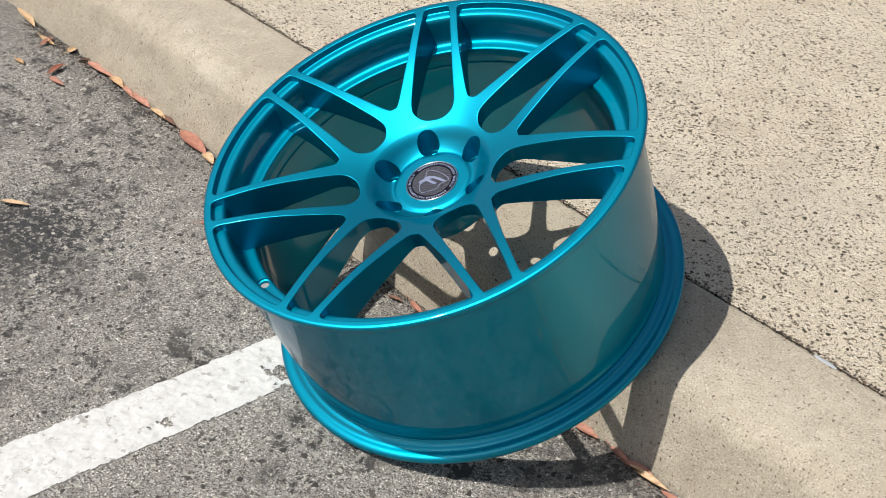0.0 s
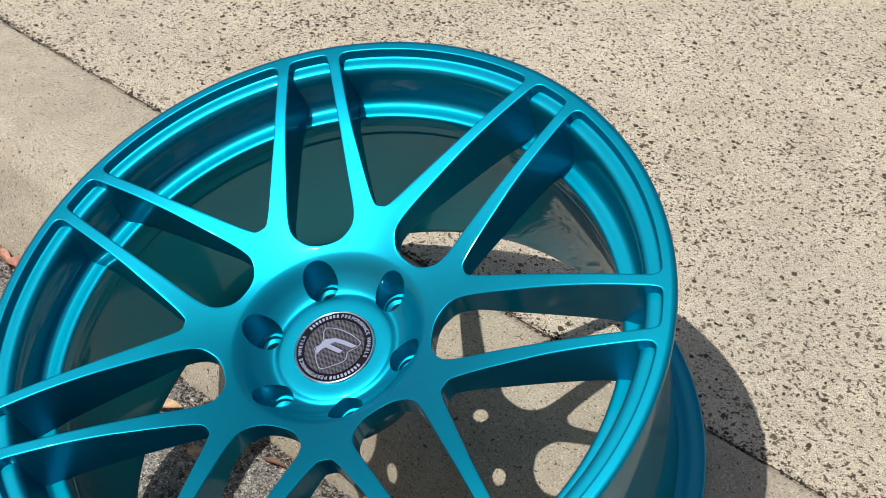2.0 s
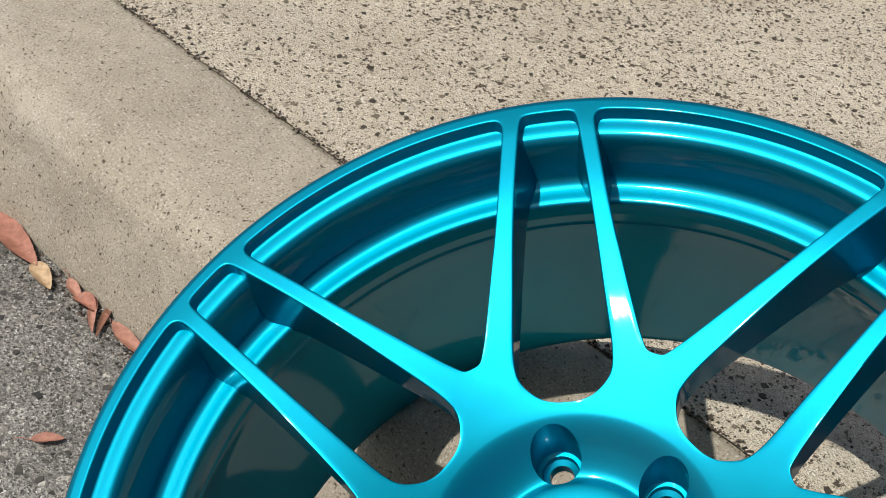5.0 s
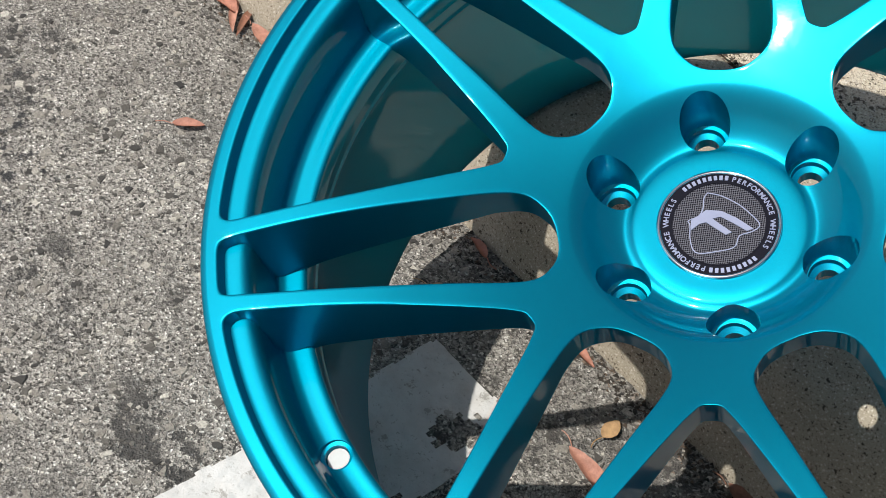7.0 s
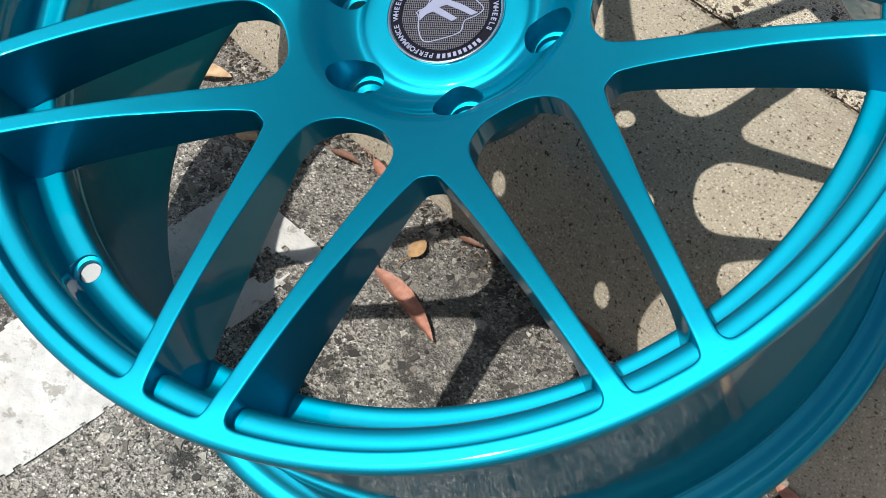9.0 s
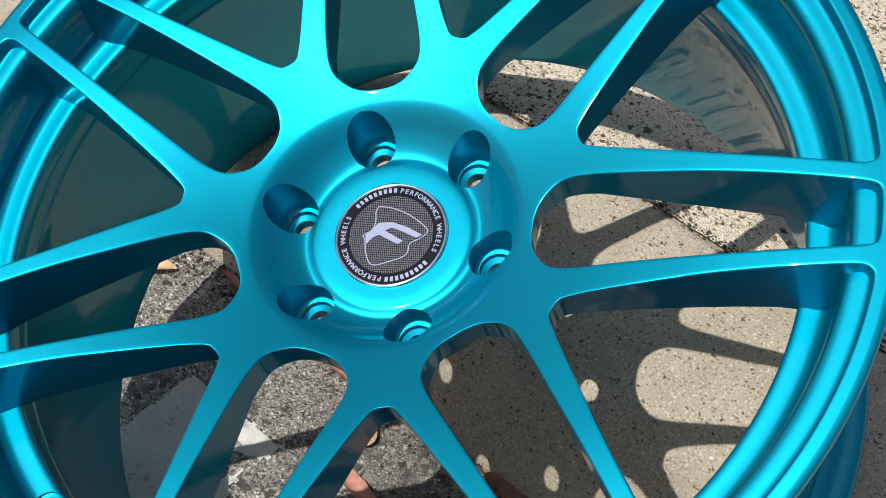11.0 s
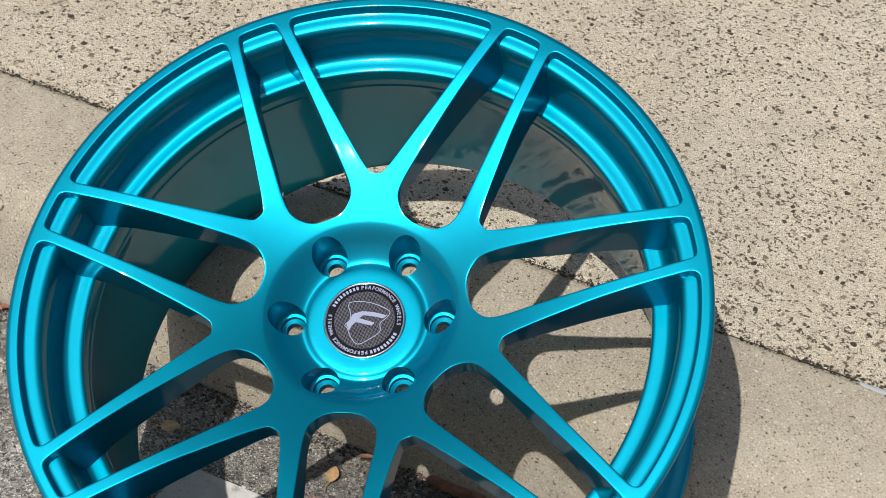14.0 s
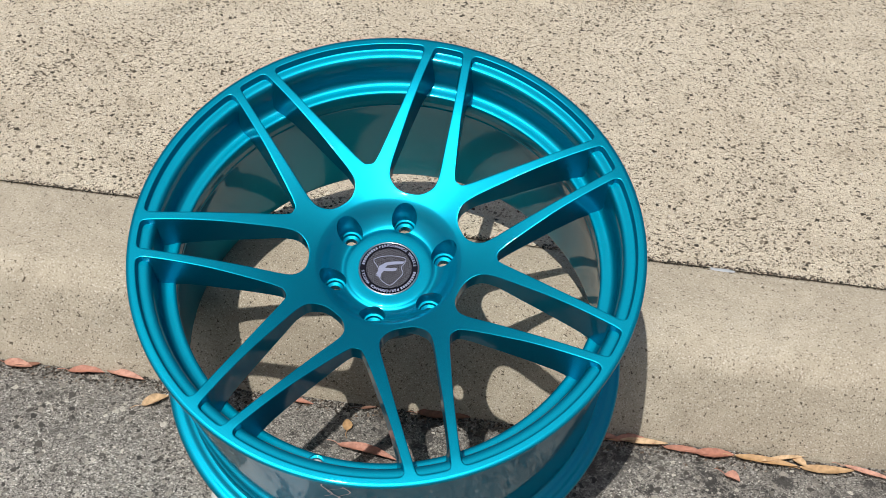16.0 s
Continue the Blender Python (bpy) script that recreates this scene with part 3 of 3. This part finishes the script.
def glyph(char, size):
    """Vertices and faces of one letter, centred, with its width."""
    cu = bpy.data.curves.new("letter", "FONT")
    cu.body, cu.size, cu.extrude, cu.align_x, cu.fill_mode, cu.offset = char, size, 0.00012, "CENTER", "FRONT", 0.00009
    me = baked(new("letter", cu))
    verts, faces = [tuple(v.co) for v in me.vertices], [tuple(p.vertices) for p in me.polygons]
    bpy.data.meshes.remove(me)
    bpy.data.curves.remove(cu)
    return verts, faces


CAP_Z = -0.0587
CAP_TURN = radians(0)


def centre_cap(wheel):
    bezel = [(0.0332, -0.0625), (0.0332, CAP_Z - 0.0002), (0.0326, CAP_Z + 0.0006), (0.0316, CAP_Z + 0.0008), (0.0309, CAP_Z + 0.0002), (0.0309, -0.0625)]
    cap = part("centre_cap", mesh_of("centre_cap", *lathe([(0.0001, CAP_Z), (0.0309, CAP_Z), (0.0309, -0.07), (0.0001, -0.07)], 96, True), BLACK, False), wheel, "black centre cap with silver lettering and shield")
    part("bezel", mesh_of("bezel", *lathe(bezel, 120), CHROME), cap, "thin polished ring")
    part("weave_disc", mesh_of("weave_disc", *lathe([(0.0001, CAP_Z + 0.00012), (0.0245, CAP_Z + 0.00012), (0.0245, CAP_Z - 0.001)], 96), CARBON, False), cap, "black carbon weave disc")
    for r in (0.0252,):
        part("ring", mesh_of("ring", *lathe([(r - 0.0002, CAP_Z + 0.0001), (r - 0.0002, CAP_Z + 0.0002), (r + 0.0002, CAP_Z + 0.0002), (r + 0.0002, CAP_Z + 0.0001)], 96), BLACK, False), cap)
    text = "PERFORMANCE WHEELS"
    for turn in (0, math.pi):
        for i, ch in enumerate(text):
            if ch == " ":
                continue
            a = CAP_TURN + turn - radians(-126 + i * 6.15)
            vs, fs = glyph(ch, 0.0041)
            c, s = math.cos(a - math.pi / 2), math.sin(a - math.pi / 2)
            verts = [(c * x - s * (y + 0.0267), s * x + c * (y + 0.0267), CAP_Z + 0.0002 + z) for x, y, z in vs]
            part("letter", mesh_of("letter", verts, fs, SILVER, False), cap, "silver letter")
    for turn in (0, math.pi):
        for i in range(9):
            a = CAP_TURN + turn - radians(-183 + i * 6.1)
            d0, d1 = polar(0.0268, a), polar(0.0296, a)
            t = np.array([-math.sin(a), math.cos(a)]) * 0.0009
            part("name_bar", solid_outline("name_bar", [d0 - t, d1 - t, d1 + t, d0 + t][::-1], CAP_Z + 0.0001, 0.0002, SILVER), cap, "plain silver bar")
    shield = smooth_line(SHIELD + SHIELD[:1], 60)[:-1]
    part("shield", outline_strip("shield", shield, 0.0006, CAP_Z + 0.0002, 0.0003, SILVER), cap, "silver shield outline")
    for shape in EMBLEM:
        part("emblem", solid_outline("emblem", shape, CAP_Z + 0.0002, 0.0005, SILVER), cap, "silver emblem")


SHIELD = [(-0.0186, 0.0067), (-0.0123, 0.0113), (-0.0023, 0.0151), (0.0085, 0.0165), (0.0146, 0.0156), (0.0146, 0.0096), (0.0127, 0.0036), (0.0164, -0.0026), (0.0123, -0.0123), (0.0068, -0.0201), (-0.001, -0.0181), (-0.0084, -0.0127), (-0.0114, -0.0116), (-0.01, -0.006), (-0.0125, -0.001), (-0.0174, 0.0034)]
EMBLEM = [
    [(-0.0104, -0.0106), (-0.0103, -0.0048), (-0.0107, -0.0004), (-0.0051, 0.0055), (0.0034, 0.0092), (0.0142, 0.012), (0.0128, 0.0084), (0.0044, 0.0057), (-0.0026, 0.0029), (-0.0042, -0.0009), (-0.0009, -0.0003), (0.0086, 0.0019), (0.008, -0.0015), (-0.0007, -0.004), (-0.0046, -0.005), (-0.006, -0.0086), (-0.0056, -0.014)],
]


CHALK = plain("white chalk", (0.7, 0.72, 0.72), 0.9)


def chalk_strokes(wheel):
    """Faint hand-drawn strokes on the outside of the barrel."""
    for start, runs, sway in ((-88.4, 0.052, 1.3), (-86.4, 0.05, 1.7), (-84.4, 0.046, 1.1)):
        verts, faces = [], []
        for i in range(40):
            q = i / 39
            z, a = -0.076 + runs * q, radians(start + sway * math.sin(7.5 * q + start) + 1.4 * q)
            r = 0.2596 + 0.0435 * (z + 0.03) * (z < -0.03) + 0.0006
            w = radians(0.17)
            verts += [(*polar(r, a - w), z), (*polar(r, a + w), z + 0.0006)]
        faces = [(2 * i, 2 * i + 1, 2 * i + 3, 2 * i + 2) for i in range(39)]
        part("chalk_stroke", mesh_of("chalk_stroke", verts, faces, CHALK), wheel, "faint white chalk stroke")


def alloy_wheel():
    wheel = new("alloy_wheel")
    tagged(wheel, "teal candy-painted multi-spoke alloy wheel leaning on the kerb, without a tyre", "wheel")
    split_face(face_mesh(), wheel)
    centre_boss(wheel)
    barrel(wheel)
    centre_cap(wheel)
    chalk_strokes(wheel)
    wheel.matrix_world = WHEEL
    return wheel


alloy_wheel()


# ---- painted parking line ----
def parking_line():
    """Worn paint on the asphalt: a thin skin with ragged edges and holes."""
    step = 0.002
    xs, ys = np.arange(-0.176, -0.0715, step), np.arange(-1.25, -0.087, step)
    X, Y = np.meshgrid(xs, ys)
    wear = 0.75 * mid(X * 0.8, Y * 0.8) + 0.3 * small(X, Y) + 0.2 * tiny(X, Y) + 0.34 * np.clip((Y + 0.33) / 0.2, 0, 1) * (0.55 + 0.45 * coarse(Y * 1.7, X * 1.7))
    X = X + line_bend(Y)
    U = X - line_bend(Y)
    edge = np.minimum.reduce([U + 0.175, -0.0725 - U, -0.092 - Y])
    keep = (wear < 0.8) & (edge > 0.0011 * small(Y, X) + 0.0007 * tiny(Y, X) + 0.001)
    lift = 0.0013
    co = np.stack([X, Y, road_height(X, Y) * 0.85 + lift], -1).reshape(-1, 3)
    w = len(xs)
    left = {(i, j) for i in range(len(ys) - 1) for j in range(w - 1) if keep[i : i + 2, j : j + 2].all()}
    whole = set()
    while left:
        todo = [left.pop()]
        sheet = set(todo)
        while todo:
            i, j = todo.pop()
            for cell in ((i + 1, j), (i - 1, j), (i, j + 1), (i, j - 1)):
                if cell in left:
                    left.remove(cell)
                    sheet.add(cell)
                    todo.append(cell)
        whole = max(whole, sheet, key=len)
    faces = [(i * w + j, i * w + j + 1, (i + 1) * w + j + 1, (i + 1) * w + j) for i, j in sorted(whole)]
    return mesh_of("parking_line", co, faces, LINE)


tagged(new("parking_line", parking_line()), "worn white parking bay line painted on the asphalt", "road marking", kind="structure")


# ---- fallen leaves ----
def leaf_mesh(length, width, curl, bend, material, seed):
    rng = np.random.default_rng(seed)
    n, m = 15, 5
    verts, faces = [], []
    for side in (0, 1):
        for i in range(n):
            s = i / (n - 1)
            half = width / 2 * (math.sin(math.pi * min(1, s**0.8)) ** 0.8 + 0.04)
            for j in range(m):
                q = j / (m - 1) * 2 - 1
                x = (s - 0.5) * length
                y = q * half * (1 + 0.05 * rng.uniform(-1, 1)) + bend * length * (s - 0.5) ** 2
                z = curl * width * (abs(q) ** 1.6) * math.sin(math.pi * s) + 0.06 * curl * length * (2 * s - 1) ** 2 + 0.0007 * rng.uniform(0, 1)
                verts.append((x, y, z + (0.0005 if side else 0)))
    for side in (0, 1):
        for i in range(n - 1):
            for j in range(m - 1):
                a = side * n * m + i * m + j
                f = (a, a + m, a + m + 1, a + 1)
                faces.append(f[::-1] if side else f)
    return mesh_of("leaf", verts, faces, material)


def stem_mesh(length, material):
    pts = [(-0.5 * length - 0.014 * s, 0.002 * math.sin(3 * s), 0.0008 + 0.001 * s) for s in np.linspace(0, 1, 6)]
    verts, faces = [], []
    for x, y, z in pts:
        verts += [(x, y + 0.0005 * math.cos(a), z + 0.0005 * math.sin(a)) for a in np.linspace(0, 2 * math.pi, 5, endpoint=False)]
    for i in range(5):
        for k in range(5):
            faces.append((i * 5 + k, i * 5 + (k + 1) % 5, i * 5 + 5 + (k + 1) % 5, i * 5 + 5 + k))
    return mesh_of("stem", verts, faces, material)


KINDS = {"r": (LEAF_RED, "rust-red"), "t": (LEAF_TAN, "tan"), "d": (LEAF_DARK, "dark brown")}


def dried_leaf(x, y, turn, length, width, kind, curl=0.25, bend=0.2, tilt=0.0, lift=0.0):
    material, word = KINDS[kind]
    seed = int(abs(x * 7919 + y * 104729) * 1000) % 100000
    leaf = new("dried_leaf")
    spot = "in the gutter at the kerb" if y > -0.03 else "lying on the asphalt"
    tagged(leaf, f"dry {word} gum leaf {spot}", "leaf", group="fallen leaves")
    part("blade", leaf_mesh(length, width * 0.84, curl, bend, material, seed), leaf)
    part("stem", stem_mesh(length, material), leaf)
    leaf.matrix_world = pose(x, y, 0.003 + lift, tilt, 0, turn)
    return leaf


for row in [
    (-1.307, -0.006, -7, 0.100, 0.018, "t", 0.15, -0.14),
    (-1.189, -0.025, 2, 0.054, 0.012, "t", 0.25, 0.11),
    (-1.185, -0.026, 116, 0.039, 0.012, "r", 0.35, 0.05),
    (-1.068, -0.066, 114, 0.047, 0.016, "r", 0.45, -0.07),
    (-1.026, -0.089, 3, 0.046, 0.014, "r", 0.15, 0.16),
    (-1.122, -0.006, 99, 0.021, 0.020, "t", 0.25, -0.14),
    (-1.018, -0.006, 4, 0.085, 0.020, "r", 0.35, 0.11),
    (-0.957, -0.006, -4, 0.053, 0.020, "t", 0.45, 0.05),
    (-0.917, -0.006, -10, 0.061, 0.012, "r", 0.15, -0.07),
    (-0.873, -0.006, -6, 0.067, 0.022, "r", 0.25, 0.16),
    (-0.811, -0.006, -2, 0.050, 0.014, "t", 0.35, -0.14),
    (-0.779, -0.006, -2, 0.044, 0.014, "d", 0.45, 0.11),
    (-0.690, -0.012, -6, 0.094, 0.030, "r", 0.2, 0.05),
    (-0.630, -0.020, -14, 0.042, 0.020, "t", 0.3, 0.1),
    (-0.596, -0.008, -16, 0.034, 0.012, "r", 0.3, 0.1),
    (-0.575, -0.010, 4, 0.030, 0.018, "r", 0.45, -0.1),
    (-0.560, -0.014, -40, 0.046, 0.009, "r", 0.3, 0.2),
    (-0.548, -0.010, -55, 0.044, 0.008, "d", 0.3, 0.1),
    (-0.512, -0.009, -4, 0.060, 0.016, "r", 0.2, 0.12),
    (-1.137, -0.105, 2, 0.030, 0.012, "t", 0.25, -0.07),
    (-0.687, -0.330, 37, 0.049, 0.012, "t", 0.35, 0.16),
    (-1.069, -0.006, -113, 0.031, 0.008, "d", 0.45, -0.14),
    (0.223, -0.006, -0, 0.044, 0.016, "r", 0.15, 0.11),
    (0.283, -0.006, -8, 0.038, 0.012, "r", 0.25, 0.05),
    (0.313, -0.006, 14, 0.043, 0.014, "r", 0.35, -0.07),
    (0.332, -0.010, 3, 0.060, 0.012, "t", 0.45, 0.16),
    (0.385, -0.012, -4, 0.058, 0.012, "r", 0.15, -0.14),
    (0.420, -0.014, 5, 0.050, 0.018, "r", 0.25, 0.11),
    (0.484, -0.016, -4, 0.080, 0.014, "t", 0.35, 0.05),
    (0.508, -0.006, 17, 0.064, 0.008, "t", 0.45, -0.07),
    (0.560, -0.017, 5, 0.070, 0.016, "t", 0.15, 0.16),
    (0.527, -0.009, -41, 0.021, 0.014, "t", 0.25, -0.14),
    (0.612, -0.014, -14, 0.064, 0.010, "r", 0.35, 0.11),
    (0.439, -0.050, -28, 0.020, 0.016, "r", 0.45, 0.05),
    (0.663, -0.006, 3, 0.034, 0.012, "t", 0.15, -0.07),
    (-0.459, -0.010, -5, 0.036, 0.018, "r", 0.25, 0.16),
    (-0.372, -0.006, 6, 0.045, 0.016, "r", 0.35, -0.14),
    (-0.324, -0.006, -10, 0.052, 0.014, "r", 0.45, 0.11),
    (-0.441, -0.006, 20, 0.020, 0.008, "d", 0.15, 0.05),
    (-0.276, -0.042, 38, 0.036, 0.017, "t", 0.3, -0.07),
    (-0.222, -0.008, 170, 0.024, 0.009, "r", 0.4, 0.2),
    (-0.103, -0.012, -12, 0.040, 0.010, "r", 0.35, 0.2),
    (-0.138, -0.020, 15, 0.026, 0.008, "d", 0.35, -0.2),
    (-0.205, -0.063, 25, 0.020, 0.016, "t", 0.1, 0.05),
    (-0.462, -0.124, 50, 0.027, 0.012, "r", 0.35, 0.16),
    (-0.006, -0.083, -11, 0.075, 0.016, "r", 0.45, -0.14),
    (-0.036, -0.042, 97, 0.020, 0.014, "t", 0.15, 0.11),
    (-0.014, -0.008, 17, 0.020, 0.006, "d", 0.25, 0.05),
    (0.080, -0.006, 2, 0.068, 0.020, "d", 0.25, 0.11),
]:
    dried_leaf(*row)


# ---- grit and dirt in the gutter and the joint ----
GRIT = chip_material("dark grit", [(0.0, (0.02, 0.018, 0.015)), (0.6, (0.06, 0.05, 0.04)), (0.85, (0.2, 0.14, 0.1)), (1.0, (0.4, 0.35, 0.3))])


def grit(name, count, seed, place, size):
    rng = np.random.default_rng(seed)
    verts, faces = [], []
    for _ in range(count):
        x, spread = rng.uniform(-1.3, 0.9), abs(rng.normal())
        if rng.uniform() < 0.45 + 0.6 * float(coarse(np.array(x * 0.7), np.array(0.3))):
            continue
        x, y, z = place(x, spread)
        r = size * (3.2 ** rng.uniform())
        n0 = len(verts)
        for dx, dy, dz in ((1, 0, 0), (-0.5, 0.9, 0), (-0.6, -0.8, 0), (0, 0.1, 1), (0.1, 0, -0.8)):
            q = rng.uniform(0.7, 1.6, 3) * r
            verts.append((x + dx * q[0], y + dy * q[1], z + dz * q[2] * 0.8))
        faces += [tuple(n0 + k for k in f) for f in ((0, 1, 3), (1, 2, 3), (2, 0, 3), (1, 0, 4), (2, 1, 4), (0, 2, 4))]
    return mesh_of(name, verts, faces, GRIT, False)


def in_gutter(x, spread):
    y = -0.001 - 0.013 * spread
    return x, y, float(road_height(np.array(x), np.array(y))) + 0.0003


def in_joint(x, spread):
    y = 0.1862 + 0.004 * spread
    return x, y, 0.1394 if y < 0.187 else float(path_height(np.array(x), np.array(y))) + 0.0001


tagged(new("gutter_grit", grit("gutter_grit", 6500, 5, in_gutter, 0.0008)), "dark grit and leaf crumbs along the gutter", "debris", kind="stuff")
tagged(new("joint_dirt", grit("joint_dirt", 3800, 6, in_joint, 0.0007)), "dark dirt and moss crumbs along the footpath joint", "debris", kind="stuff")


# ---- pale filler at the footpath joint ----
FILLER = plain("pale joint filler", (0.42, 0.45, 0.49), 0.7)


def joint_filler():
    xs = np.linspace(-0.016, 0.016, 17)
    verts, faces = [], []
    for x in xs:
        w = 0.0028 * (1 - (abs(x) / 0.0165) ** 3) + 0.0006
        verts += [(x, -w, 0), (x, -w * 0.6, 0.0016), (x, w * 0.5, 0.0018 + 0.0004 * math.sin(300 * x)), (x, w, 0)]
    for i in range(len(xs) - 1):
        faces += [(i * 4 + j, i * 4 + 4 + j, i * 4 + 5 + j, i * 4 + 1 + j) for j in range(3)]
    return mesh_of("joint_filler", verts, faces, FILLER)


filler = tagged(new("joint_filler", joint_filler()), "pale strip of filler in the joint beside the footpath", "filler")
filler.matrix_world = pose(0.416, 0.1845, 0.1405, 0, 0, -1)
